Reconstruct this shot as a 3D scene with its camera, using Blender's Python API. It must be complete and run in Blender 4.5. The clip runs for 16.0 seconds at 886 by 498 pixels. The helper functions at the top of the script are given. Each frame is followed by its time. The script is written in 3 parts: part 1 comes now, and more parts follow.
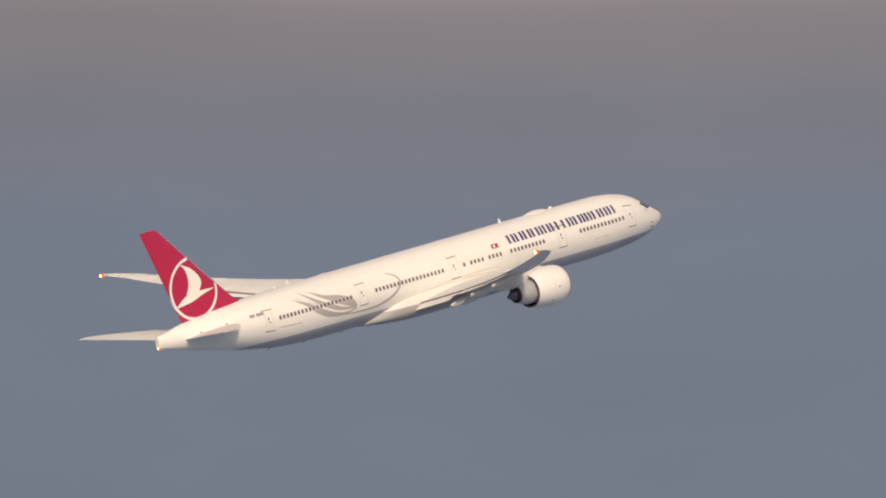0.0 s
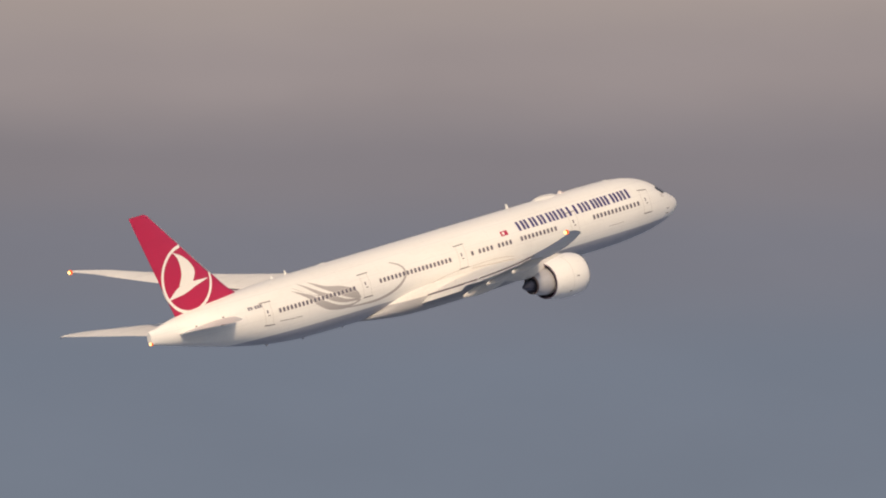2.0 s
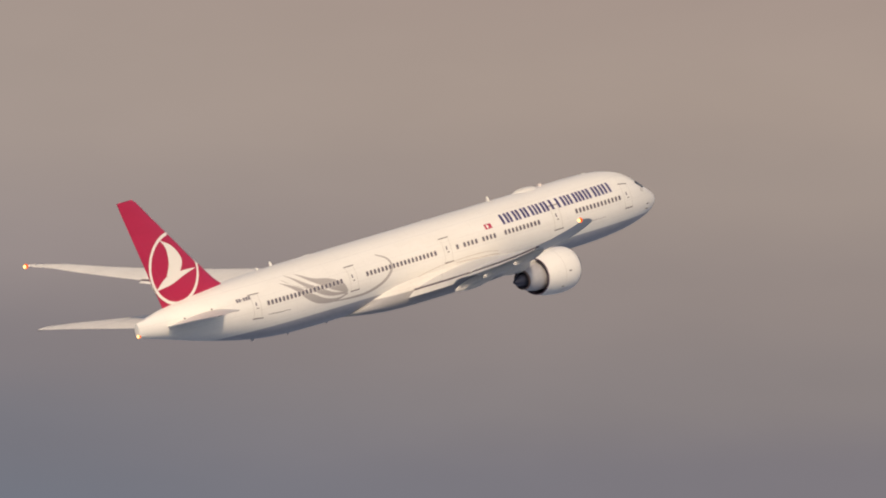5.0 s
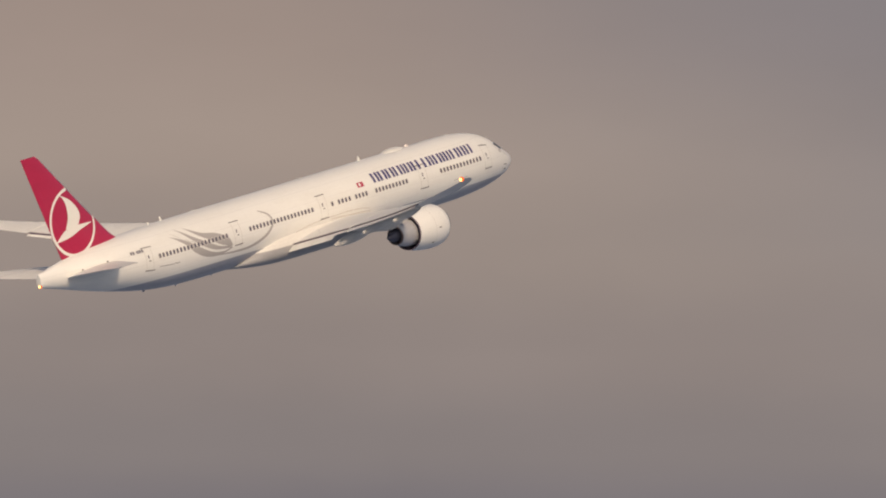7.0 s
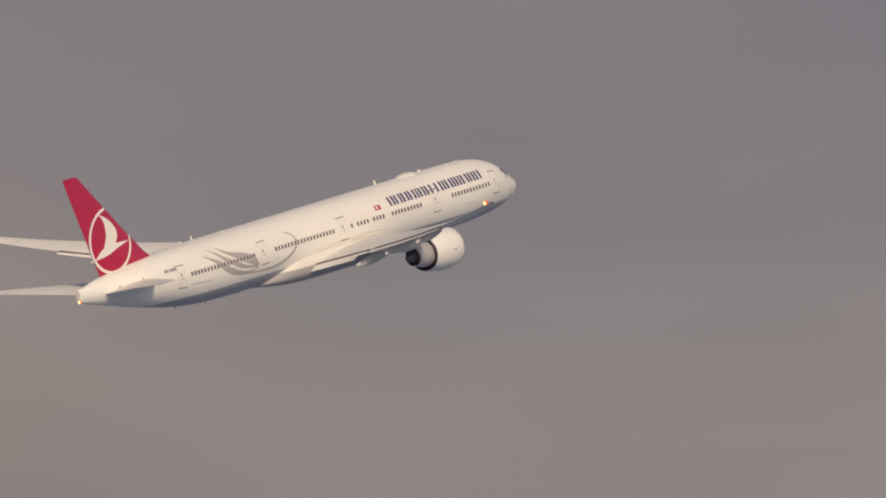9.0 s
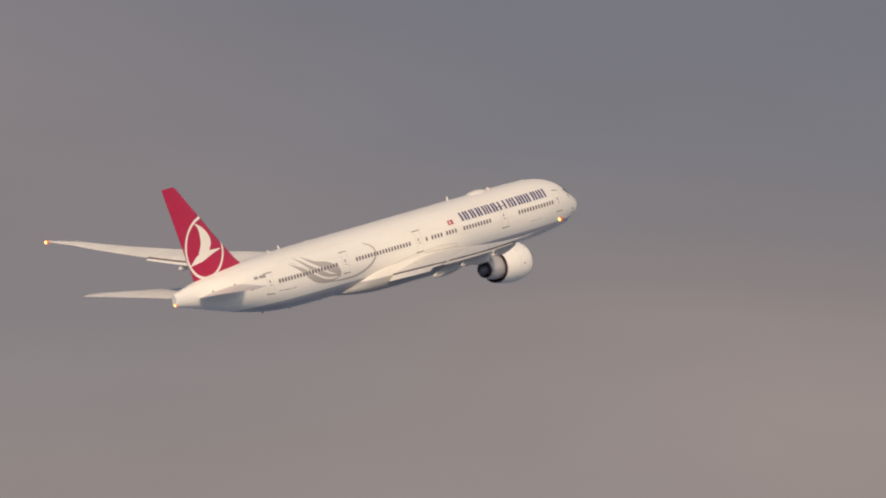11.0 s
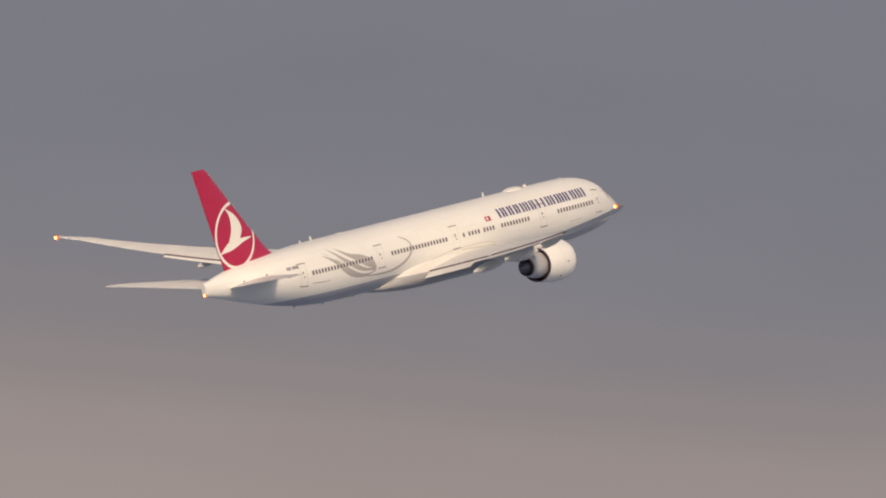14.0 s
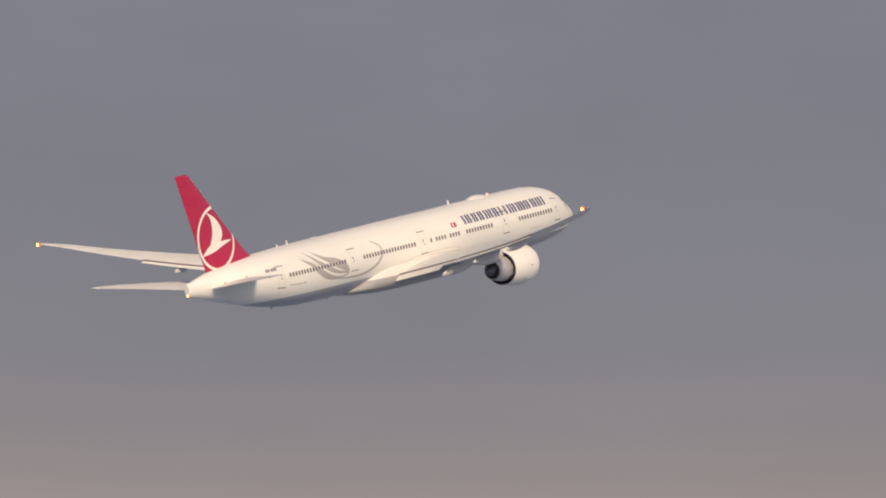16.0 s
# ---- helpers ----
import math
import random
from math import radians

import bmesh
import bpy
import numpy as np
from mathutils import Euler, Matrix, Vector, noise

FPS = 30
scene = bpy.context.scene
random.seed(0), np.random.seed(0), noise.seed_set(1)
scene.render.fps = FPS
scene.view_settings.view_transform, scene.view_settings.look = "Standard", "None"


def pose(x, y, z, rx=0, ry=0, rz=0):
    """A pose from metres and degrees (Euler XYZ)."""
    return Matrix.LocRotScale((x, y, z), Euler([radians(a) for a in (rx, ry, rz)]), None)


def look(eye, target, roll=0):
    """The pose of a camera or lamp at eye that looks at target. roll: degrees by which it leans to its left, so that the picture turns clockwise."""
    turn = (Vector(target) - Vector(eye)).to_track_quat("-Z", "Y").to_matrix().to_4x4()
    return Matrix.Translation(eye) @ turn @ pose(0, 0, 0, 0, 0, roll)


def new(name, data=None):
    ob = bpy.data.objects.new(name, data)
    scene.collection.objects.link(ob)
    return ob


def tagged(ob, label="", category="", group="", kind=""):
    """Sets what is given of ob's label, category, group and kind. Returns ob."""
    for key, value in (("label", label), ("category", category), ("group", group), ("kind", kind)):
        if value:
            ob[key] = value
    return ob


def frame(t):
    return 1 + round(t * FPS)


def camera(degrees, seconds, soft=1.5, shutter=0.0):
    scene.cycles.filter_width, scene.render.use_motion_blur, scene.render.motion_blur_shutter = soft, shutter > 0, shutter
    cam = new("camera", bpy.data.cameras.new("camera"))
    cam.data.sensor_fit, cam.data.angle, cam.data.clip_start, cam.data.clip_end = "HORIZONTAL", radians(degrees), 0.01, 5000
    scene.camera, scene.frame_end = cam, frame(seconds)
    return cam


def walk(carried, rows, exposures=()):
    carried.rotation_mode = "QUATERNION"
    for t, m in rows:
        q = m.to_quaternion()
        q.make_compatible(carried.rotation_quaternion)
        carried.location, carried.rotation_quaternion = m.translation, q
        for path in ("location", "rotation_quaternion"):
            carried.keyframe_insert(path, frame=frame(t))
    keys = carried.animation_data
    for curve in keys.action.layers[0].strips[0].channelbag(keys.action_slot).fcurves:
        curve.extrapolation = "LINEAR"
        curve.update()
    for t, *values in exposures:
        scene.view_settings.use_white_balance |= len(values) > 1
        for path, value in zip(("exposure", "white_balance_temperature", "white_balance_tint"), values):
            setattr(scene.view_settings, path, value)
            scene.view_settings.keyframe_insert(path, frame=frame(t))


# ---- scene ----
SECONDS = 16.0
cam = camera(1.6, SECONDS, soft=1.95)
CAM_ROWS = [
    (0.00, 94.3553, 6.8144),
    (0.50, 94.4312, 6.2298),
    (1.00, 94.5067, 5.5611),
    (1.50, 94.5621, 4.9175),
    (2.00, 94.6097, 4.3499),
    (2.50, 94.6597, 3.7216),
    (3.00, 94.6999, 3.0460),
    (3.50, 94.7892, 2.3863),
    (3.70, 94.8096, 2.1285),
    (4.20, 94.8579, 1.5081),
    (4.75, 94.9050, 0.8591),
    (5.30, 94.9394, 0.2175),
    (5.80, 94.9541, -0.3839),
    (6.00, 94.9552, -0.6313),
    (6.50, 94.9684, -1.2127),
    (7.00, 95.0151, -1.7720),
    (7.50, 95.0907, -2.2368),
    (8.00, 95.1563, -2.6956),
    (8.50, 95.1805, -3.0892),
    (9.00, 95.1963, -3.3996),
    (9.50, 95.2463, -3.6590),
    (9.70, 95.2689, -3.7893),
    (10.20, 95.3079, -4.0883),
    (10.75, 95.3276, -4.3777),
    (11.30, 95.3397, -4.6356),
    (11.80, 95.3586, -4.8521),
    (12.00, 95.3697, -4.9353),
    (12.50, 95.3872, -5.1583),
    (13.00, 95.4185, -5.3777),
    (13.50, 95.4494, -5.6431),
    (14.00, 95.4723, -5.9013),
    (14.50, 95.5005, -6.1627),
    (15.00, 95.5107, -6.4810),
    (15.50, 95.5303, -6.8134),
    (16.00, 95.5568, -7.1508),
]
walk(cam, [(t, pose(0, 0, 1.7, rx, 0, rz)) for t, rx, rz in CAM_ROWS],
     exposures=[(0.0, 0.20), (3.5, 0.20), (6.0, 0.01), (7.5, -0.05), (8.5, -0.10), (9.5, -0.11), (12.0, 0.06), (13.0, 0.08), (14.0, 0.08), (15.0, 0.15), (16.0, 0.20)])

# ---- world, sun ----
SUN_AZ, SUN_EL = -78.0, 29.0          # degrees; azimuth counted from +X towards +Y
world = bpy.data.worlds.new("sky")
scene.world = world
world.use_nodes = True
wn = world.node_tree.nodes
sky = wn.new("ShaderNodeTexSky")
sky.sky_type = "NISHITA"
sky.sun_disc = False
sky.sun_elevation = radians(SUN_EL)
sky.sun_rotation = radians(90 - SUN_AZ)
sky.air_density, sky.dust_density = 1.0, 4.0
wn["Background"].inputs["Strength"].default_value = 0.082
world.node_tree.links.new(sky.outputs[0], wn["Background"].inputs["Color"])

sun = new("sun", bpy.data.lights.new("sun", "SUN"))
sun.data.energy = 2.18
sun.data.angle = radians(3.0)
sun.data.color = (1.0, 0.728, 0.48)
a, e = radians(SUN_AZ), radians(SUN_EL)
to_sun = Vector((math.cos(a) * math.cos(e), math.sin(a) * math.cos(e), math.sin(e)))
sun.matrix_world = look(to_sun * 100, (0, 0, 0))


# ---- materials ----
def srgb(r, g, b):
    return tuple((c / 12.92 if c <= 0.04045 else ((c + 0.055) / 1.055) ** 2.4) for c in (r / 255, g / 255, b / 255)) + (1.0,)


class Nodes:
    """A small wrapper for building node trees."""

    def __init__(self, name):
        self.mat = bpy.data.materials.new(name)
        self.mat.use_nodes = True
        self.tree = self.mat.node_tree
        self.tree.nodes.clear()
        self.out = self.add("ShaderNodeOutputMaterial")

    def add(self, kind, **values):
        node = self.tree.nodes.new(kind)
        for key, value in values.items():
            node.inputs[key].default_value = value
        return node

    def link(self, a, b):
        self.tree.links.new(a, b)

    def noise(self, vector, scale, detail=3.0, stretch=(1, 1, 1)):
        m = self.add("ShaderNodeMapping", Scale=stretch)
        self.link(vector, m.inputs["Vector"])
        n = self.add("ShaderNodeTexNoise", Scale=scale, Detail=detail)
        self.link(m.outputs[0], n.inputs["Vector"])
        return n.outputs["Fac"]

    def math(self, op, a, b=0.0, c=0.0, clamp=False):
        n = self.add("ShaderNodeMath")
        n.operation, n.use_clamp = op, clamp
        for i, v in enumerate((a, b, c)):
            if isinstance(v, (int, float)):
                n.inputs[i].default_value = v
            else:
                self.link(v, n.inputs[i])
        return n.outputs[0]

    def mix(self, fac, a, b, blend="MIX"):
        n = self.add("ShaderNodeMix")
        n.data_type, n.blend_type = "RGBA", blend
        for i, v in ((0, fac), (6, a), (7, b)):
            if isinstance(v, (int, float, tuple)):
                n.inputs[i].default_value = v
            else:
                self.link(v, n.inputs[i])
        return n.outputs[2]

    def ramp(self, fac, stops, ease="LINEAR"):
        n = self.add("ShaderNodeValToRGB")
        n.color_ramp.interpolation = ease
        el = n.color_ramp.elements
        while len(el) < len(stops):
            el.new(0.5)
        for x, (p, c) in zip(el, stops):
            x.position, x.color = p, c
        self.link(fac, n.inputs[0])
        return n.outputs["Color"]


def paint(name, base, dirt, rough=0.35, metal=0.0, streak=0.25, bump=0.0, coat=0.0, cells=None, lower=None):
    """Aircraft skin: base colour, streaks of dirt along the airflow, faint skin panels."""
    n = Nodes(name)
    obj = n.add("ShaderNodeTexCoord").outputs["Object"]
    long = n.noise(obj, 0.9, 5.0, (0.12, 1.0, 1.0))
    fine = n.noise(obj, 5.0, 4.0, (0.35, 1.0, 1.0))
    dirty = n.math("MULTIPLY", n.math("SUBTRACT", n.math("ADD", n.math("MULTIPLY", long, 0.65), n.math("MULTIPLY", fine, 0.35)), 0.44, clamp=True), 2.6, clamp=True)
    col = n.mix(n.math("MULTIPLY", dirty, streak), base, dirt)
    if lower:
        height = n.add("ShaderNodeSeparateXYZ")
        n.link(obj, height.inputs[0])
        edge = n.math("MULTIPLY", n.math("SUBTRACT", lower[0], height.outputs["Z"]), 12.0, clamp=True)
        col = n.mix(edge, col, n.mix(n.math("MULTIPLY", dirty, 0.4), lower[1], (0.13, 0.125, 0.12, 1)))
    bsdf = n.add("ShaderNodeBsdfPrincipled", Metallic=metal)
    if cells:
        brick = n.add("ShaderNodeTexBrick", Scale=1.0)
        brick.inputs["Brick Width"].default_value, brick.inputs["Row Height"].default_value = cells
        brick.inputs["Mortar Size"].default_value = 0.018
        brick.inputs["Color1"].default_value = brick.inputs["Color2"].default_value = (1, 1, 1, 1)
        brick.inputs["Mortar"].default_value = (0.80, 0.80, 0.82, 1)
        turn = n.add("ShaderNodeMapping")
        turn.inputs["Rotation"].default_value = (radians(90), 0, 0)
        n.link(obj, turn.inputs["Vector"])
        n.link(turn.outputs[0], brick.inputs["Vector"])
        col = n.mix(0.5, col, brick.outputs["Color"], "MULTIPLY")
    n.link(col, bsdf.inputs["Base Color"])
    n.link(n.math("ADD", n.math("MULTIPLY", fine, 0.18), rough - 0.09), bsdf.inputs["Roughness"])
    bsdf.inputs["Coat Weight"].default_value = coat
    if bump:
        b = n.add("ShaderNodeBump", Strength=bump, Distance=0.05)
        n.link(fine, b.inputs["Height"])
        n.link(b.outputs[0], bsdf.inputs["Normal"])
    n.link(bsdf.outputs[0], n.out.inputs["Surface"])
    return n.mat


def lamp_glow(name, colour, strength):
    n = Nodes(name)
    em = n.add("ShaderNodeEmission", Color=colour, Strength=strength)
    n.link(em.outputs[0], n.out.inputs["Surface"])
    return n.mat


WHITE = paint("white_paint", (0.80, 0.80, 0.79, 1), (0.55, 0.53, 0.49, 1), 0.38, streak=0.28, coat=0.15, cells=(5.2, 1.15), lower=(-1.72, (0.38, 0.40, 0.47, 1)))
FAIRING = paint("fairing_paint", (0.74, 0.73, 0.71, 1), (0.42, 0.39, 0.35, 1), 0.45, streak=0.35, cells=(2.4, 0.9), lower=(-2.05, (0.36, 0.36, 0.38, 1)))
PYLON = paint("pylon_paint", (0.62, 0.61, 0.60, 1), (0.36, 0.34, 0.32, 1), 0.45, streak=0.45)
COWL = paint("cowl_paint", (0.80, 0.80, 0.79, 1), (0.60, 0.58, 0.55, 1), 0.30, streak=0.2, coat=0.2)
WING = paint("wing_grey_paint", (0.74, 0.73, 0.71, 1), (0.48, 0.47, 0.45, 1), 0.42, streak=0.4, cells=(2.2, 1.4))
FLAP = paint("flap_grey_paint", (0.76, 0.75, 0.73, 1), (0.45, 0.44, 0.42, 1), 0.45, streak=0.4)
SLAT = paint("bare_leading_edge_metal", (0.62, 0.62, 0.63, 1), (0.45, 0.45, 0.45, 1), 0.33, metal=0.6, streak=0.3)
RED = paint("red_paint", (0.43, 0.019, 0.078, 1), (0.29, 0.016, 0.056, 1), 0.33, streak=0.35, coat=0.2)
LOGO_WHITE = paint("white_marking", (0.80, 0.79, 0.77, 1), (0.65, 0.63, 0.6, 1), 0.4, streak=0.2)
BLUE = paint("dark_blue_marking", (0.045, 0.04, 0.165, 1), (0.06, 0.055, 0.15, 1), 0.4, streak=0.2)
GREY_MARK = paint("grey_marking", (0.40, 0.385, 0.39, 1), (0.33, 0.32, 0.32, 1), 0.4, streak=0.3)
GREY_TEXT = paint("faded_dark_marking", (0.22, 0.21, 0.25, 1), (0.3, 0.29, 0.3, 1), 0.5)
SEAM = paint("door_seam", (0.58, 0.57, 0.56, 1), (0.45, 0.44, 0.42, 1), 0.5)
ROOT_SEAM = paint("root_seam", (0.50, 0.45, 0.42, 1), (0.40, 0.37, 0.34, 1), 0.5)
DARK_MARK = paint("dark_marking", (0.09, 0.085, 0.10, 1), (0.2, 0.19, 0.18, 1), 0.5)
GLASS = paint("dark_cabin_glass", (0.14, 0.13, 0.17, 1), (0.17, 0.16, 0.19, 1), 0.16)
COCKPIT = paint("cockpit_glass", (0.06, 0.07, 0.09, 1), (0.08, 0.085, 0.10, 1), 0.10)
RIM = paint("window_rim", (0.62, 0.60, 0.58, 1), (0.5, 0.49, 0.47, 1), 0.4)
CORE = paint("core_cowl_metal", (0.52, 0.52, 0.55, 1), (0.36, 0.35, 0.36, 1), 0.40, metal=0.30, streak=0.5)
HOT = paint("burnt_nozzle_metal", (0.12, 0.12, 0.16, 1), (0.05, 0.045, 0.045, 1), 0.45, metal=0.6, streak=0.5)
SCORCHED = paint("scorched_nozzle_metal", (0.22, 0.15, 0.13, 1), (0.12, 0.09, 0.09, 1), 0.45, metal=0.4, streak=0.4)
# dark engine insides, and the shade painted into the flap slots
DUCT_AND_SHADE = paint("dark_duct_and_gap_shade", (0.13, 0.10, 0.14, 1), (0.03, 0.03, 0.03, 1), 0.6)
FAN = paint("fan_blade_titanium", (0.16, 0.16, 0.17, 1), (0.1, 0.1, 0.1, 1), 0.35, metal=0.7)
LIP = paint("polished_lip", (0.72, 0.72, 0.73, 1), (0.6, 0.6, 0.6, 1), 0.22, metal=0.9, streak=0.2)
ANTENNA = paint("antenna_paint", (0.70, 0.70, 0.69, 1), (0.5, 0.5, 0.48, 1), 0.4)
LIGHT = lamp_glow("position_light", (1.0, 0.62, 0.20, 1), 3.2)
BEACON = paint("beacon_glass", (0.62, 0.56, 0.55, 1), (0.5, 0.45, 0.45, 1), 0.2)
FLASH = lamp_glow("red_flash", (1.0, 0.035, 0.08, 1), 6.0)
HALO = lamp_glow("position_light_halo", (1.0, 0.15, 0.04, 1), 1.1)


def ground_material():
    n = Nodes("unseen_bounce_ground")
    obj = n.add("ShaderNodeTexCoord").outputs["Object"]
    big = n.noise(obj, 0.004, 5.0)
    small = n.noise(obj, 0.35, 6.0)
    # blue-grey picked so the unseen ground throws cool light onto the undersides
    col = n.ramp(n.math("ADD", n.math("MULTIPLY", big, 0.7), n.math("MULTIPLY", small, 0.3)),
                 [(0.35, (0.17, 0.22, 0.32, 1)), (0.5, (0.20, 0.26, 0.37, 1)), (0.65, (0.24, 0.30, 0.41, 1))])
    bsdf = n.add("ShaderNodeBsdfPrincipled", Roughness=0.95)
    n.link(col, bsdf.inputs["Base Color"])
    n.link(bsdf.outputs[0], n.out.inputs["Surface"])
    return n.mat


# ---- sky backdrop: a hazy evening cloud bank ----
SKY_R = 4700.0


def cloud_material():
    n = Nodes("hazy_cloud_bank")
    obj = n.add("ShaderNodeTexCoord").outputs["Object"]
    xyz = n.add("ShaderNodeSeparateXYZ")
    n.link(obj, xyz.inputs[0])
    x, z = xyz.outputs["X"], xyz.outputs["Z"]
    soft = n.math("SUBTRACT", n.noise(obj, 0.011, 2.0, (0.35, 0.35, 1.0)), 0.5)
    wisp = n.math("SUBTRACT", n.noise(obj, 0.035, 4.0, (0.5, 0.5, 1.3)), 0.5)
    h = n.math("ADD", z, n.math("MULTIPLY", soft, 9.0))
    h = n.math("ADD", h, n.math("MULTIPLY", wisp, 4.0))
    fac = n.math("DIVIDE", n.math("SUBTRACT", h, 300.0), 250.0, clamp=True)
    col = n.ramp(fac, [h_stop(*v, CLOUD_GAIN[0]) for v in CLOUDS[0]], "EASE")
    for (x0, x1), stops, gain in zip(CLOUD_JOINS, CLOUDS[1:], CLOUD_GAIN[1:]):
        lean = n.math("ADD", x, n.math("MULTIPLY", n.math("SUBTRACT", z, 420.0), 0.9))
        w = n.math("DIVIDE", n.math("SUBTRACT", n.math("ADD", lean, n.math("MULTIPLY", soft, 120.0)), x0), x1 - x0, clamp=True)
        w = n.math("MULTIPLY", n.math("MULTIPLY", w, w), n.math("SUBTRACT", 3.0, n.math("MULTIPLY", w, 2.0)))
        if stops is CLOUDS[3]:  # the brown layer rises a little towards the middle
            rise = n.math("MULTIPLY", n.math("DIVIDE", n.math("SUBTRACT", 540.0, x), 130.0, clamp=True), 0.045)
            fac = n.math("SUBTRACT", fac, rise, clamp=True)
        col = n.mix(w, col, n.ramp(fac, [h_stop(*v, gain) for v in stops], "EASE"))
    mottle = n.math("MULTIPLY", n.math("ADD", 1.0, n.math("MULTIPLY", wisp, 0.16)), 0.841)
    em = n.add("ShaderNodeEmission")
    n.link(col, em.inputs["Color"])
    n.link(mottle, em.inputs["Strength"])
    n.link(em.outputs[0], n.out.inputs["Surface"])
    return n.mat


def h_stop(z, rgb, gain=1.0):
    return ((z - 300.0) / 250.0, tuple(c * gain for c in srgb(*rgb)[:3]) + (1.0,))


# height over the ground and colour, from the left end of the bank to the right
CLOUDS = [
    [(300, (112, 122, 135)), (362, (115, 122, 135)), (380, (121, 121, 130)), (393, (131, 125, 129)), (407, (153, 142, 141)), (425, (168, 154, 147)), (445, (168, 154, 146)), (520, (150, 140, 138))],
    [(340, (116, 114, 122)), (372, (123, 117, 121)), (385, (135, 126, 124)), (400, (145, 133, 128)), (415, (155, 141, 133)), (430, (163, 147, 137)), (450, (160, 143, 134)), (470, (138, 129, 128)), (500, (126, 123, 129))],
    [(340, (135, 127, 127)), (392, (142, 133, 131)), (407, (142, 133, 131)), (420, (136, 129, 129)), (432, (130, 124, 126)), (470, (131, 125, 128)), (510, (126, 124, 131))],
    [(360, (162, 150, 146)), (405, (159, 147, 143)), (418, (153, 142, 139)), (426, (144, 136, 136)), (434, (136, 131, 134)), (447, (128, 127, 134)), (470, (125, 125, 134)), (510, (124, 124, 135))],
]
CLOUD_GAIN = (1.07, 1.20, 1.275, 1.085)
CLOUD_JOINS = [(-190, 10), (150, 280), (315, 420)]


# ---- mesh helpers ----
def part(name, bm, material, parent, label="", smooth=True):
    """Links a bmesh as one mesh object under a thing or a part."""
    me = bpy.data.meshes.new(name)
    bmesh.ops.recalc_face_normals(bm, faces=bm.faces)
    bm.to_mesh(me)
    bm.free()
    me.materials.append(material)
    if smooth:
        for p in me.polygons:
            p.use_smooth = True
        me.set_sharp_from_angle(angle=radians(38))
    ob = new(name, me)
    ob.parent = parent
    return tagged(ob, label) if label else ob


def loft(bm, rings, closed=True, caps=(True, True)):
    """Skins a row of rings of equal length."""
    rows = [[bm.verts.new(p) for p in ring] for ring in rings]
    n = len(rows[0])
    for a, b in zip(rows, rows[1:]):
        for i in range(n if closed else n - 1):
            j = (i + 1) % n
            bm.faces.new((a[i], a[j], b[j], b[i]))
    for flag, row in zip(caps, (rows[0], rows[-1])):
        if flag:
            bm.faces.new(row)
    return rows


def glide(table, x):
    """Smooth interpolation of the columns of a table by its first column (descending)."""
    xs = [r[0] for r in table]
    k = max(0, min(len(xs) - 2, next((i for i in range(len(xs) - 1) if xs[i + 1] <= x), len(xs) - 2)))
    out = []
    for c in range(1, len(table[0])):
        y = [r[c] for r in table]

        def slope(i):
            if i == 0 or i == len(xs) - 1:
                j = min(i, len(xs) - 2)
                return (y[j + 1] - y[j]) / (xs[j + 1] - xs[j])
            d0, d1 = (y[i] - y[i - 1]) / (xs[i] - xs[i - 1]), (y[i + 1] - y[i]) / (xs[i + 1] - xs[i])
            return 0.0 if d0 * d1 <= 0 else 2 * d0 * d1 / (d0 + d1)

        h = xs[k + 1] - xs[k]
        s = (x - xs[k]) / h
        out.append((2 * s**3 - 3 * s**2 + 1) * y[k] + (s**3 - 2 * s**2 + s) * h * slope(k)
                   + (3 * s**2 - 2 * s**3) * y[k + 1] + (s**3 - s**2) * h * slope(k + 1))
    return out


# ---- airliner: shapes. x to the nose, y to port, z up, metres ----
# station, top, bottom, half width
BODY = [(36.72, -0.72, -0.78, 0.04), (36.60, -0.42, -1.08, 0.36), (36.25, -0.12, -1.42, 0.74), (35.6, 0.27, -1.78, 1.15), (34.9, 0.66, -2.06, 1.50),
        (34.0, 1.22, -2.30, 1.83), (33.0, 1.85, -2.52, 2.13), (32.0, 2.32, -2.68, 2.38), (31.0, 2.62, -2.80, 2.58), (29.0, 2.95, -2.96, 2.86),
        (27.0, 3.07, -3.06, 3.02), (24.5, 3.10, -3.10, 3.10), (-13.0, 3.10, -3.10, 3.10), (-17.0, 3.10, -3.04, 3.06), (-20.0, 3.06, -2.86, 2.96),
        (-23.0, 2.98, -2.50, 2.74), (-26.0, 2.85, -2.00, 2.38), (-29.0, 2.66, -1.42, 1.90), (-32.0, 2.36, -0.76, 1.32), (-34.5, 2.00, -0.20, 0.78),
        (-36.2, 1.70, 0.17, 0.42), (-36.76, 1.62, 0.27, 0.31), (-36.88, 1.56, 0.33, 0.26)]


def skin(x, ang, out=0.0):
    """A point of the fuselage's skin at a station, ang degrees above the starboard beam; negative out sinks it in."""
    top, low, w = glide(BODY, x)
    mid, hh = (top + low) / 2, (top - low) / 2
    c, s = math.cos(radians(ang)), math.sin(radians(ang))
    # the angle is counted about the hull's axis, and shifts with the section's middle in nose and tail
    return Vector((x, -(w + out) * c, mid + (hh + out) * s))


def skin_z(x, z, side=-1, out=0.0):
    top, low, w = glide(BODY, x)
    mid, hh = (top + low) / 2, (top - low) / 2
    s = max(-1, min(1, (z - mid) / hh))
    c = math.sqrt(1 - s * s)
    return Vector((x, side * (w + out) * c, mid + (hh + out) * s))


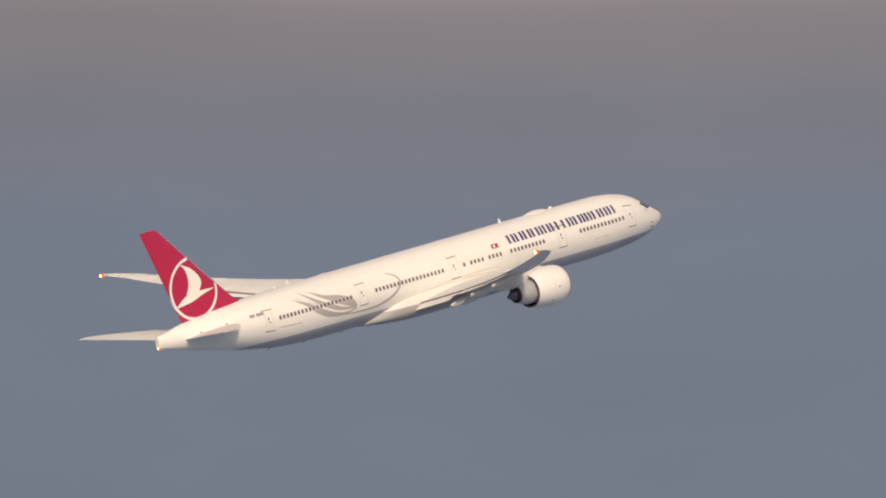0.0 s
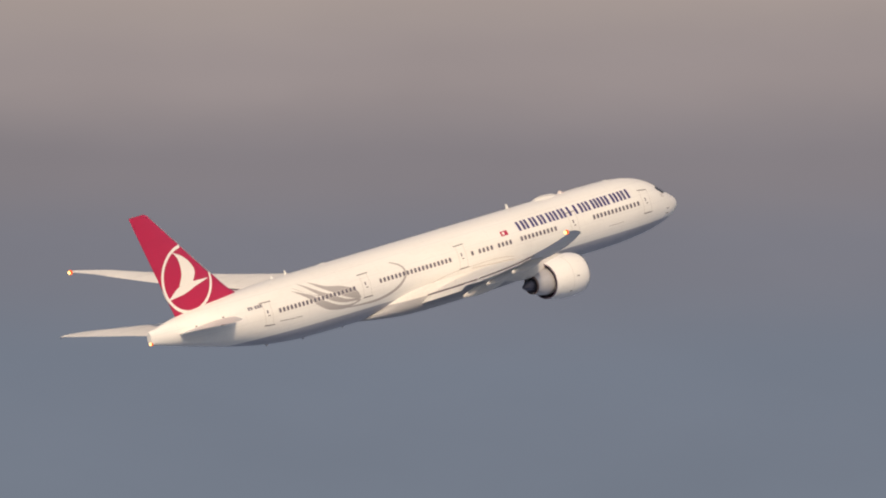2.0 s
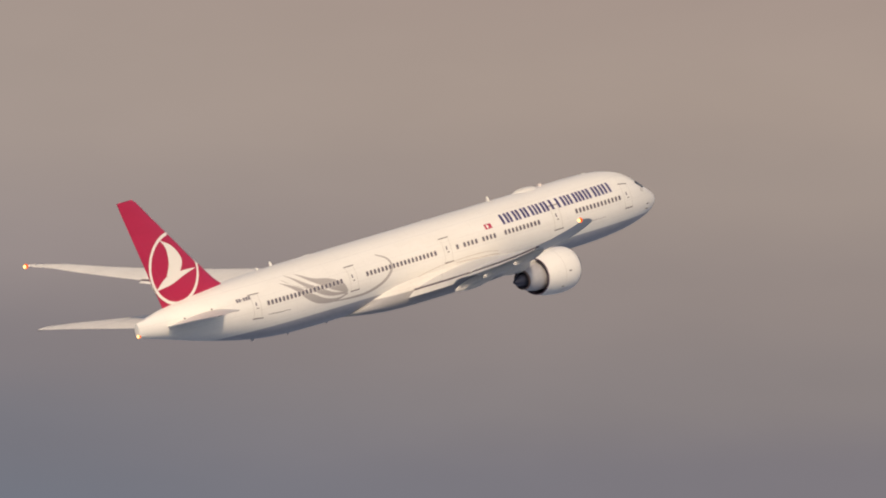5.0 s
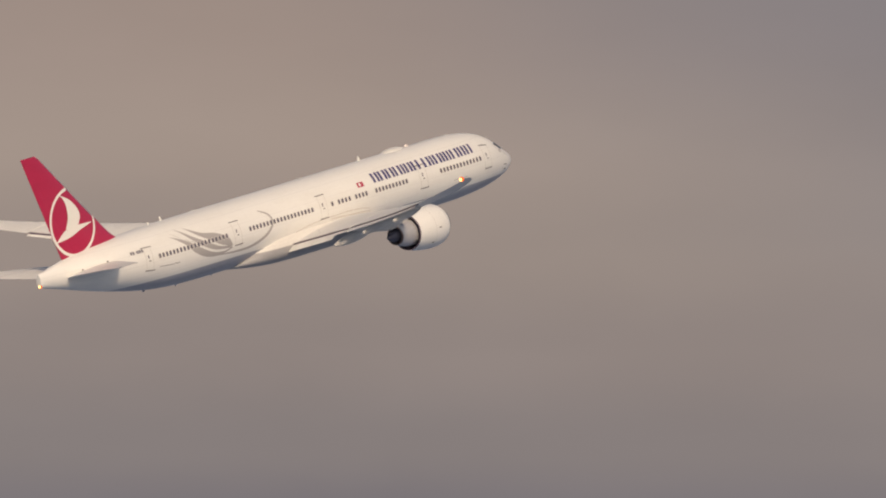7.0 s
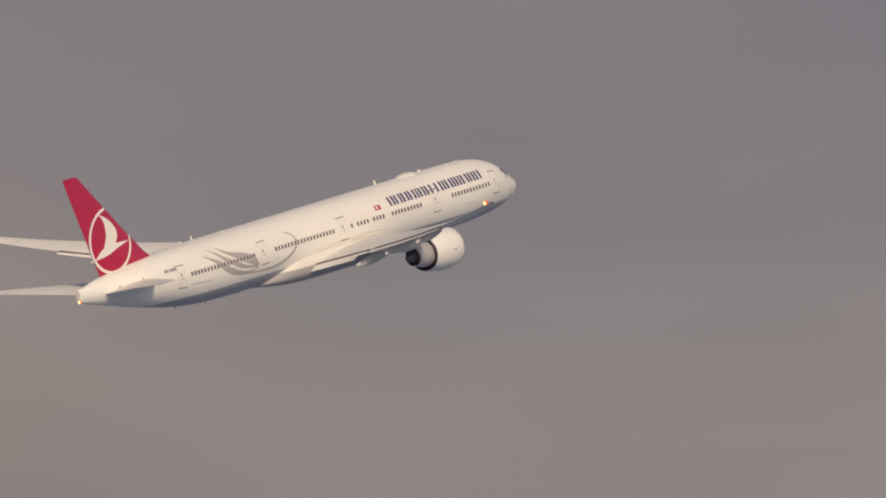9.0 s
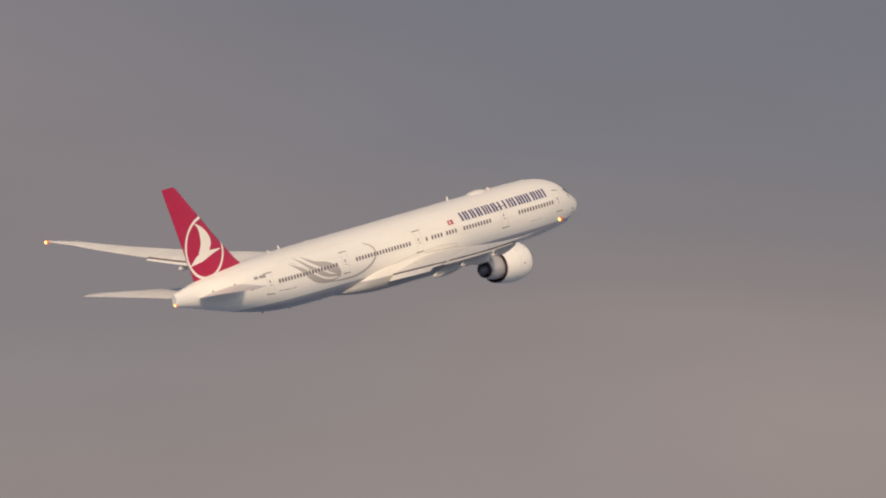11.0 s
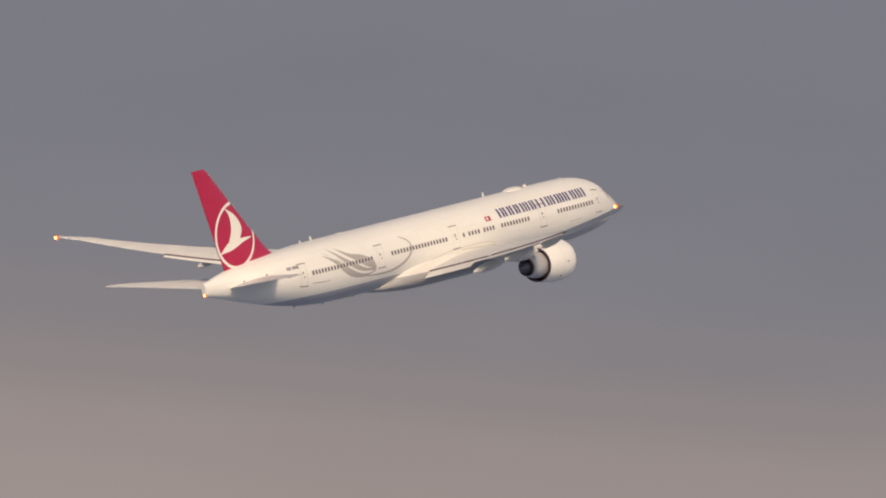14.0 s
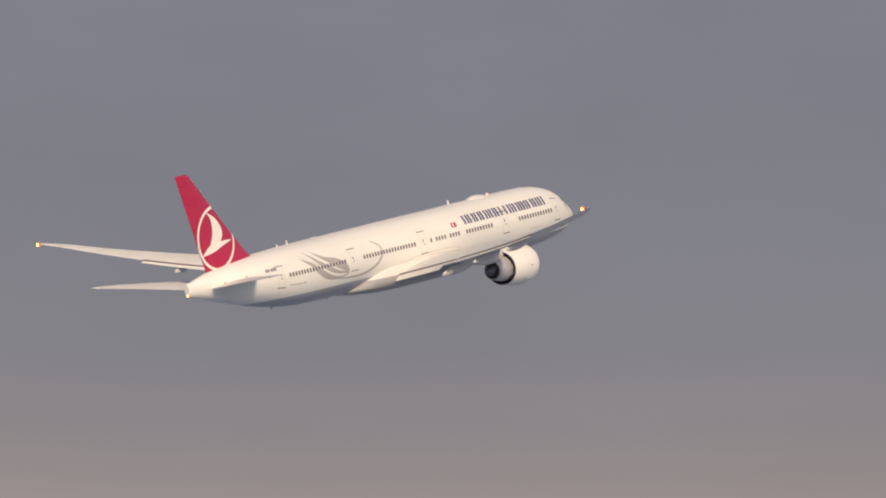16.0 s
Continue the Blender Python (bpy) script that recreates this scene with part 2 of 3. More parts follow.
def fuselage(parent):
    bm = bmesh.new()
    xs = [36.72, 36.67, 36.60, 36.43, 36.25, 36.0] + list(np.arange(35.7, 24.0, -0.45)) + list(np.arange(23.0, -13, -3.0)) + list(np.arange(-13, -36.2, -0.8)) + [-36.2, -36.5, -36.72, -36.82, -36.88]
    loft(bm, [[skin(x, 360 * i / 96) for i in range(96)] for x in xs])
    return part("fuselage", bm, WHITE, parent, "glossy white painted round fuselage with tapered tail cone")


def belly_fairing(parent):
    t = [(17.0, -2.75, -3.02, 0.6), (14.5, -1.9, -3.34, 2.3), (11.0, -1.1, -3.62, 3.30), (6.0, -0.75, -3.72, 3.55), (0.0, -0.75, -3.72, 3.55),
         (-3.5, -1.0, -3.66, 3.44), (-6.2, -1.6, -3.46, 2.95), (-8.0, -2.3, -3.24, 2.1), (-9.4, -2.8, -3.06, 0.8)]
    bm = bmesh.new()
    rings = []
    for x in np.arange(17.0, -9.41, -0.66):
        top, low, w = glide(t, x)
        m, hh = (top + low) / 2, (top - low) / 2
        ring = []
        for i in range(48):
            c, s = math.cos(math.tau * i / 48), math.sin(math.tau * i / 48)
            ring.append((x, w * math.copysign(abs(c) ** 0.75, c), m + hh * math.copysign(abs(s) ** 0.75, s)))
        rings.append(ring)
    loft(bm, rings)
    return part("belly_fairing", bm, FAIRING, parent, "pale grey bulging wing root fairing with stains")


def foil(chord, thick, n=14, blunt=0.004):
    """Upper then lower points of an aerofoil, (back from the leading edge, up), in metres."""
    def half(s):
        return thick / 0.2 * (0.2969 * math.sqrt(s) - 0.126 * s - 0.3516 * s**2 + 0.2843 * s**3 - 0.1015 * s**4)
    ss = [(1 - math.cos(math.pi * i / n)) / 2 for i in range(n + 1)]
    up = [(s * chord, (half(s) * 1.0 + 0.012 * math.sin(math.pi * s) + blunt * s) * chord) for s in reversed(ss)]
    lo = [(s * chord, (-half(s) * 0.85 + 0.012 * math.sin(math.pi * s) - blunt * s) * chord) for s in ss[1:]]
    return up + lo


def wing_z(y):
    d = max(y, 0) - 3.1
    return -1.95 + 0.158 * d - (0.00047 * d * d - 0.000081 * d**3 if d > 0 else 0)


def wing_twist(y):
    k = y / 32.42
    return 1.0 + 1.1 * math.sin(math.pi * min(k, 1)) - 3.0 * k


def wing_cut(y):
    """Where the fixed wing ends ahead of the flaps."""
    te = plan_at(y)[1]
    if y < 3.3 or y > 22.95:
        return te
    if y < 9.2:
        return -2.35 - 0.045 * (y - 3.6)
    if y < 11.3:
        return te + 0.55
    return te + 0.85 - 0.035 * (y - 11.3)


WING_PLAN = [(32.42, -11.95, -12.6), (32.1, -11.35, -12.4), (31.5, -10.4, -12.0), (30.5, -9.0, -11.25), (26.0, -5.6, -9.5), (18.0, 0.35, -6.65), (10.4, 5.95, -3.95), (3.1, 11.3, -2.75), (1.0, 12.8, -2.45)]


def plan_at(y):
    t = WING_PLAN
    for (y0, l0, t0), (y1, l1, t1) in zip(t, t[1:]):
        if y1 <= y <= y0:
            s = (y - y0) / (y1 - y0)
            return l0 + s * (l1 - l0), t0 + s * (t1 - t0)
    return t[0][1:] if y > t[0][0] else t[-1][1:]


def lifting_ring(le, te, y, z, thick, twist, side):
    chord = le - te
    c, s = math.cos(radians(twist)), math.sin(radians(twist))
    out = []
    for b, u in foil(chord, thick):
        d = b - 0.3 * chord
        out.append((le - 0.3 * chord - d * c - u * s, side * y, z + u * c - d * s))
    return out


def wing_section(y, side):
    """The wing's outline at a span station, cut off ahead of the flaps."""
    return lifting_ring(plan_at(y)[0], wing_cut(y), y, wing_z(y), 0.105 - 0.035 * y / 32.42, wing_twist(y), side)


def wing_top(x, y, side, lift):
    """A point over the wing's upper face."""
    ring = wing_section(y, side)
    upper = ring[:len(ring) // 2 + 1]
    for p, q in zip(upper, upper[1:]):
        if p[0] <= x <= q[0]:
            f = (x - p[0]) / max(1e-6, q[0] - p[0])
            return (x, side * y, p[2] + f * (q[2] - p[2]) + lift)
    return (x, side * y, upper[0][2] + lift)


def wing(parent, side):
    bm = bmesh.new()
    ys = [1.0, 3.1, 3.29, 3.31, 4.5, 6, 8, 9.19, 9.21, 10.4, 11.29, 11.31, 13, 15.5, 18, 20.5, 22.94, 22.96, 26, 28.5, 30.5, 31.0, 31.5, 32.1, 32.42]
    loft(bm, [wing_section(y, side) for y in ys])
    w = part("wing", bm, WING, parent, "swept grey wing bent upward with raked tip")
    # leading-edge slats
    for y0, y1 in ((4.6, 8.9), (10.9, 14.9), (15.0, 19.0), (19.1, 23.1), (23.2, 27.0), (27.1, 30.2)):
        bm = bmesh.new()
        rings = []
        for i in range(5):
            y = y0 + (y1 - y0) * i / 4
            ring = wing_section(y, side)
            mid = len(ring) // 2
            front = ring[mid - 4:mid + 4]
            f = Vector((plan_at(y)[0], side * y, wing_z(y)))
            rings.append([Vector(p) + Vector((0.06, 0, -0.015)) + (Vector(p) - f) * 0.01 for p in front])
        loft(bm, rings)
        part("slat", bm, SLAT, w)
    # spoiler panels, a little proud of the upper face
    for y0, y1 in ((4.0, 6.4), (6.5, 9.0), (11.6, 13.8), (13.9, 16.1), (16.2, 18.4), (18.5, 20.7), (20.8, 22.8)):
        bm = bmesh.new()
        deep = 1.35 if y0 < 10 else 1.0
        rings = []
        for i in range(4):
            y = y0 + (y1 - y0) * i / 3
            x = wing_cut(y)
            rings.append([wing_top(x + dx, y, side, dz) for dx, dz in ((0.03, 0.0), (0.03, 0.05), (deep * 0.5, 0.045), (deep, 0.035), (deep, -0.03), (deep * 0.5, -0.03))])
        loft(bm, rings)
        part("spoiler", bm, FLAP, w)
    # flaps lowered for the climb; a dark slab stands for the shade in each slot
    for name, y0, y1, c0, c1, tilt in (("inboard_flap", 3.55, 9.1, 1.65, 1.6, 22), ("flaperon", 9.35, 11.15, 1.2, 1.1, 10), ("outboard_flap", 11.45, 22.9, 1.45, 0.95, 10)):
        rings, gap_shade = [], []
        for i in range(9):
            y = y0 + (y1 - y0) * i / 8
            x, ch, tw = wing_cut(y), c0 + (c1 - c0) * i / 8, radians(tilt)
            edge = wing_section(y, side)[0][2]
            rings.append([(x + 0.32 - q * math.cos(tw), side * y, edge - 0.17 + u - q * math.sin(tw) + 0.32 * math.sin(tw)) for q, u in foil(ch, 0.11, 8)])
            gap_shade.append([(x + 0.25, side * y, edge - 0.02), (x - 0.22, side * y, edge - 0.02), (x - 0.22, side * y, edge - 0.16), (x + 0.25, side * y, edge - 0.16)])
        bm = bmesh.new()
        loft(bm, rings)
        part(name, bm, FLAP, w)
        bm = bmesh.new()
        loft(bm, gap_shade)
        part("flap_gap_shade", bm, DUCT_AND_SHADE, w)
    bm = bmesh.new()
    rings = []
    for i in range(5):
        y = 23.1 + 6.2 * i / 4
        le, te = plan_at(y)
        ch = (le - te) * 0.2
        z = wing_z(y) - 0.62 * (le - te) * math.sin(radians(wing_twist(y)))
        rings.append([(te + ch - q - 0.02, side * y, z + u * 1.15) for q, u in foil(ch, 0.12, 8)])
    loft(bm, rings)
    part("aileron", bm, FLAP, w)
    # flap track fairings
    for y, length, drop in ((9.7, 6.2, 1.08), (14.4, 5.2, 0.68), (19.6, 4.4, 0.52)):
        le, te = plan_at(y)
        tail_x, z0 = te - 0.45, wing_z(y) - drop
        bm = bmesh.new()
        rings = []
        for i in range(13):
            s = i / 12
            r = 0.46 * math.sin(math.pi * min(1, s * 0.9 + 0.06)) ** 0.75 * (1.0 if y < 12 else 0.85) + 0.02
            x = tail_x + length * (1 - s)
            zc = z0 + 0.28 * (1 - s) - 0.22 * s
            rings.append([(x, side * y + 0.62 * r * math.cos(math.tau * j / 16), zc + 1.05 * r * math.sin(math.tau * j / 16)) for j in range(16)])
        loft(bm, rings)
        part("flap_track_fairing", bm, PYLON, w)
    # position light at the tip; a wider red glowing sphere imitates its halo
    for r, m, nm in ((0.16, LIGHT, "position_light"), (0.235, HALO, "light_halo")):
        bm = bmesh.new()
        bmesh.ops.create_uvsphere(bm, u_segments=14, v_segments=8, radius=r)
        ob = part(nm, bm, m, w)
        ob.location = (-12.58 + (0.0 if r < 0.2 else 0.14), 32.35 if side > 0 else -31.92, 4.24)
    return w


def tailplane(parent, side):
    bm = bmesh.new()
    rings = []
    def section(y):
        s = (y - 2.0) / 8.75
        le = -26.9 - s * 8.1 - max(0, y - 9.6) ** 2 * 0.35
        te = -34.1 - s * 3.25
        twist = 0.7 - 1.9 * s
        return le, te, 0.82 + (y - 1.6) * 0.108, twist

    for y in (0.6, 2.0, 4.0, 6.0, 8.0, 9.6, 10.4, 10.9):
        le, te, z, twist = section(y)
        rings.append(lifting_ring(le, te, y, z, 0.058, twist, side))
    loft(bm, rings)
    t = part("tailplane", bm, WING, parent, "swept grey horizontal tailplane")
    bm = bmesh.new()
    rings = []
    for y in (2.5, 5.0, 8.0, 9.9):
        le, te, z, twist = section(y)
        c, k = le - te, math.sin(radians(twist))
        ch = 0.28 * c
        ring = []
        for q, u in foil(ch, 0.07, 8):
            d = 0.7 * c - ch + q + 0.04
            ring.append((le - 0.3 * c - d, side * y, z - d * k + u * 0.9))
        rings.append(ring)
    loft(bm, rings)
    part("elevator", bm, FLAP, t)
    bm = bmesh.new()
    bmesh.ops.create_cone(bm, cap_ends=True, segments=6, radius1=0.03, radius2=0.012, depth=0.75)
    wick = part("static_wick", bm, DARK_MARK, t)
    wick.matrix_local = pose(-37.5, side * 10.4, 1.80, 0, 90, 0)
    return t


FIN_TOP, FIN_LOW = 12.34, 2.0


def fin_edge(z):
    le = -34.42 + (12.30 - z) * 1.025
    if z < 3.9:
        le += (3.9 - z) ** 2 * 0.36
    return le, -36.72 + (12.25 - z) * 0.378


def fin(parent):
    bm = bmesh.new()
    rings = []
    for z in (1.2, 2.0, 2.6, 3.1, 3.6, 4.2, 5.0, 6.5, 8.0, 9.5, 11.0, 12.0, 12.26, 12.34):
        le, te = fin_edge(z)
        if z > 12.1:
            le -= (z - 12.1) * 0.9
        ch = le - te
        rings.append([(le - b, u, z) for b, u in foil_sym(ch, 0.085 if z > 4.6 else 0.085 * 8.5 / max(ch, 8.5))])
    loft(bm, rings)
    f = part("fin", bm, RED, parent, "tall red tail fin with white ring emblem")
    bm = bmesh.new()
    rings = []
    for z in (2.5, 5.0, 8.0, 11.6):
        le, te = fin_edge(z)
        ch = (le - te) * 0.27
        rings.append([(te + ch - b - 0.03, u * 0.9, z) for b, u in foil_sym(ch, 0.16)])
    loft(bm, rings)
    part("rudder", bm, RED, f)
    # bright leading edge strip
    bm = bmesh.new()
    rings = []
    for z in (5.2, 8.0, 11.9):
        le, te = fin_edge(z)
        pts = foil_sym(le - te, 0.085)
        mid = len(pts) // 2
        rings.append([(le - b + 0.03, u * 1.04, z) for b, u in pts[mid - 2:mid + 3]])
    loft(bm, rings)
    part("leading_edge", bm, SLAT, f)
    return f


def foil_sym(chord, thick, n=14):
    def half(s):
        return thick / 0.2 * (0.2969 * math.sqrt(s) - 0.126 * s - 0.3516 * s**2 + 0.2843 * s**3 - 0.1015 * s**4) + 0.003 * s
    ss = [(1 - math.cos(math.pi * i / n)) / 2 for i in range(n + 1)]
    return [(s * chord, half(s) * chord) for s in reversed(ss)] + [(s * chord, -half(s) * chord) for s in ss[1:]]


def fin_y(x, z):
    le, te = fin_edge(z)
    ch = le - te
    s = max(0.0, min(1.0, (le - x) / ch))
    t = 0.085
    return t / 0.2 * (0.2969 * math.sqrt(s) - 0.126 * s - 0.3516 * s**2 + 0.2843 * s**3 - 0.1015 * s**4) * ch + 0.003 * s * ch


def fin_band(name, a, b, parent, material):
    """A thin marking on both faces of the fin between two equal rows of (x, z)."""
    for side in (-1, 1):
        bm = bmesh.new()
        rows = []
        for (x0, z0), (x1, z1) in zip(a, b):
            row = []
            for k in range(9):
                x, z = x0 + (x1 - x0) * k / 8, z0 + (z1 - z0) * k / 8
                x = min(x, fin_edge(z)[0] - 0.05)
                row.append(bm.verts.new((x, side * (fin_y(x, z) + 0.03), z)))
            rows.append(row)
        for p, q in zip(rows, rows[1:]):
            for k in range(8):
                bm.faces.new((p[k], p[k + 1], q[k + 1], q[k]))
        part(name, bm, material, parent)


def curve(points, n=24):
    """A smooth curve through a few control points."""
    pts = [Vector(p) for p in points]
    pts = [pts[0] * 2 - pts[1]] + pts + [pts[-1] * 2 - pts[-2]]
    out = []
    seg = len(pts) - 3
    for i in range(n + 1):
        s = i / n * seg
        k = min(int(s), seg - 1)
        u = s - k
        p0, p1, p2, p3 = pts[k:k + 4]
        out.append(tuple(0.5 * (2 * p1 + (p2 - p0) * u + (2 * p0 - 5 * p1 + 4 * p2 - p3) * u * u + (3 * p1 - p0 - 3 * p2 + p3) * u**3)))
    return out


def fin_emblem(f):
    cx, cz, r0, r1 = -30.74, 5.45, 2.98, 3.28
    # the ring runs off the fin's leading edge
    a0, a1 = radians(93), radians(360)
    arc = [a0 + (a1 - a0) * i / 64 for i in range(65)]
    fin_band("emblem_ring", [(cx + r0 * math.cos(t), cz + r0 * math.sin(t)) for t in arc], [(cx + r1 * math.cos(t), cz + r1 * math.sin(t)) for t in arc], f, LOGO_WHITE)
    # a white crescent sweep with a pointed wing
    outer = curve([(-32.1, 8.2), (-30.7, 7.5), (-29.8, 6.55), (-29.62, 5.8), (-30.1, 5.0)])
    inner = curve([(-32.1, 8.15), (-31.6, 7.6), (-31.38, 6.9), (-31.4, 5.9), (-31.9, 4.9)])
    fin_band("emblem_sweep", inner, outer, f, LOGO_WHITE)
    upper = curve([(-33.4, 3.9), (-31.95, 4.85), (-30.1, 5.05), (-28.05, 5.0)], 16)
    lower = curve([(-33.4, 3.85), (-31.4, 4.1), (-29.7, 4.6), (-28.05, 4.95)], 16)
    fin_band("emblem_wing", upper, lower, f, LOGO_WHITE)


def skin_band(name, a, b, parent, material, label="", out=0.012, cross=8, side=-1):
    """A thin marking on the hull between two equal rows of (station, degrees)."""
    bm = bmesh.new()
    rows = []
    for (x0, g0), (x1, g1) in zip(a, b):
        row = []
        for k in range(cross + 1):
            p = skin(x0 + (x1 - x0) * k / cross, g0 + (g1 - g0) * k / cross, out)
            row.append(bm.verts.new((p.x, p.y * -side, p.z)))
        rows.append(row)
    for p, q in zip(rows, rows[1:]):
        for k in range(cross):
            bm.faces.new((p[k], p[k + 1], q[k + 1], q[k]))
    return part(name, bm, material, parent, label)


def level(x, ang):
    """The skin angle at a station that lies as high as that angle does on the full round hull."""
    top, low, w = glide(BODY, x)
    z = 3.1 * math.sin(radians(ang))
    return math.degrees(math.asin(max(-1, min(1, (z - (top + low) / 2) / ((top - low) / 2)))))


def inward(x):
    """How far markings stand forward where the hull narrows."""
    return x + (3.1 - glide(BODY, x)[2]) * 1.2


def bar(name, x0, x1, g0, g1, parent, material, lean=0.0, out=0.022, side=-1, n=3):
    push = inward((x0 + x1) / 2) - (x0 + x1) / 2
    x0, x1 = x0 + push, x1 + push
    mid = (x0 + x1) / 2
    g0, g1 = level(mid, g0), level(mid, g1)
    rows = [g0 + (g1 - g0) * i / n for i in range(n + 1)]
    return skin_band(name, [(x0 + lean * i / n, g) for i, g in enumerate(rows)], [(x1 + lean * i / n, g) for i, g in enumerate(rows)], parent, material, out=out, cross=2, side=side)


def feather_emblem(hull):
    # three swept blades and a long tail arc in grey
    skin_band("grey_feather", curve([(-17.15, 45.5), (-15.3, 27.5), (-13.3, 19.5), (-11.6, 6.5), (-11.0, -9)]),
              curve([(-17.15, 45.0), (-15.9, 25.5), (-14.2, 9.0), (-12.8, -2.5), (-11.15, -11.5)]), hull, GREY_MARK)
    skin_band("grey_feather", curve([(-18.35, 47.5), (-16.5, 23.5), (-14.7, 8.0), (-13.1, -4.5), (-11.3, -9.5)]),
              curve([(-18.35, 46.5), (-16.9, 20.0), (-15.3, 2.0), (-13.6, -9.0), (-11.2, -13.5)]), hull, GREY_MARK)
    skin_band("grey_feather", curve([(-19.25, 41.7), (-18.2, 27.0), (-17.0, 17.0), (-16.4, 13.5)]),
              curve([(-19.25, 41.0), (-18.6, 31.0), (-17.4, 19.0), (-16.5, 12.5)]), hull, GREY_MARK)
    skin_band("grey_feather", curve([(-19.55, 35.0), (-17.4, 17.5), (-15.9, 2.0), (-14.1, -11.5), (-12.4, -16.0), (-11.1, -12.0)]),
              curve([(-19.55, 34.5), (-17.9, 13.0), (-16.8, -3.5), (-15.2, -16.5), (-12.9, -21.0), (-11.05, -14.5)]), hull, GREY_MARK)
    mid = curve([(-12.9, -20.6), (-10.5, -23.2), (-8.2, -22.5), (-6.1, -13.5), (-4.85, 0.0), (-4.5, 12.0), (-4.85, 24.5), (-5.95, 35.5)], 48)
    w = [0.05 + 0.09 * math.sin(math.pi * i / 48) ** 0.8 for i in range(49)]
    rim_a, rim_b = [], []
    for i, (x, g) in enumerate(mid):
        x2, g2 = mid[min(i + 1, 48)]
        x1, g1 = mid[max(i - 1, 0)]
        dx, dv = x2 - x1, (g2 - g1) * 0.0541
        d = math.hypot(dx, dv)
        ox, ov = -dv / d * w[i], dx / d * w[i]
        rim_a.append((x - ox, g - ov / 0.0541))
        rim_b.append((x + ox, g + ov / 0.0541))
    skin_band("grey_tail_arc", rim_a, rim_b, hull, GREY_MARK, cross=2)


def title_bars(hull):
    # the airline's title, as plain upright bars of its colour and size
    cells = (1.0, 1.06, 1.03, 1.06, 0.46, 0.98, 1.08, -0.38, 1.10, 0.46, 1.04, 0.86, 0.46, 1.10, 0.92, 0.95)
    total = sum(abs(c) for c in cells)
    x, k = 11.95, (27.95 - 11.95) / total
    for c in cells:
        w = abs(c) * k
        if c > 0:
            if c < 0.6:
                bar("title_bar", x + 0.11, x + 0.11 + 0.30, 22.0, 40.6, hull, BLUE)
            else:
                bar("title_bar", x + 0.07, x + 0.40, 22.0, 40.6, hull, BLUE)
                bar("title_bar", x + w - 0.43, x + w - 0.10, 22.0, 40.6, hull, BLUE)
        x += w


def small_markings(hull):
    bar("flag_field", 9.45, 10.42, 21.8, 30.8, hull, RED)
    bm = bmesh.new()
    ring = []
    for i in range(16):
        t = math.tau * i / 16
        ring.append(bm.verts.new(skin(9.83 + 0.17 * math.cos(t), 26.3 + 0.17 / 0.0541 * math.sin(t), 0.035)))
    bm.faces.new(ring)
    part("flag_disc", bm, LOGO_WHITE, hull)
    # registration, as bars
    x = -26.5
    for w in (0.26, 0.26, 0.14, 0.26, 0.26, 0.26):
        bar("registration_bar", x, x + w, 22.0 if w > 0.2 else 24.6, 27.8 if w > 0.2 else 25.8, hull, GREY_TEXT)
        x += w + 0.12
    bar("cargo_door_seam", -22.3, -20.2, -11.6, -10.7, hull, DARK_MARK)
    bar("cargo_door_seam", -20.0, -19.25, -12.4, -11.6, hull, DARK_MARK)
    for i in range(9):
        bar("slogan_bar", 24.1 + i * 0.24, 24.28 + i * 0.24, -15.6, -14.4, hull, GREY_MARK)
    bar("nose_badge", 32.0, 32.14, 6.0, 12.0, hull, GREY_MARK)
    bar("nose_badge", 32.24, 32.38, 5.0, 11.0, hull, GREY_MARK)


def root_seams(hull):
    # edge of the fillet over the wing root, a rising arc along the hull
    arc = curve([(-1.0, -22.0), (0.6, -17.3), (2.6, -14.0), (5.6, -12.6), (7.6, -12.4), (9.2, -14.0), (10.6, -18.0)], 30)
    skin_band("fillet_seam", [(x, g - 0.4) for x, g in arc], [(x, g + 0.4) for x, g in arc], hull, ROOT_SEAM, out=0.03, cross=2)
    arc = curve([(4.6, -17.0), (6.4, -18.5), (7.9, -20.0), (9.7, -21.5), (10.8, -24.0)], 20)
    skin_band("fillet_seam", [(x, g - 0.5) for x, g in arc], [(x, g + 0.5) for x, g in arc], hull, ROOT_SEAM, out=0.03, cross=2)
    # slots of the tailplane's pivot on both sides
    def height_angle(x, z):
        top, low, w = glide(BODY, x)
        return math.degrees(math.asin(max(-1, min(1, (z - (top + low) / 2) * 2 / (top - low)))))

    for side in (-1, 1):
        for x, z, h in ((-28.6, 0.90, 0.36), (-31.8, 0.88, 0.2)):
            g0, g1 = height_angle(x, z), height_angle(x, z + h)
            skin_band("pivot_slot", [(x - 0.11, g0), (x - 0.11, g1)], [(x + 0.11, g0), (x + 0.11, g1)], hull, DARK_MARK, out=0.03, cross=2, side=side)


DOORS = (29.72, 19.40, 3.52, -10.04, -23.85)
WINDOW_ROWS = ((-22.2, -11.75, 20), (-8.03, 1.73, 19), (4.9, 4.9, 1), (5.95, 7.63, 4), (8.68, 10.3, 4), (11.9, 16.7, 10), (22.2, 28.5, 13))


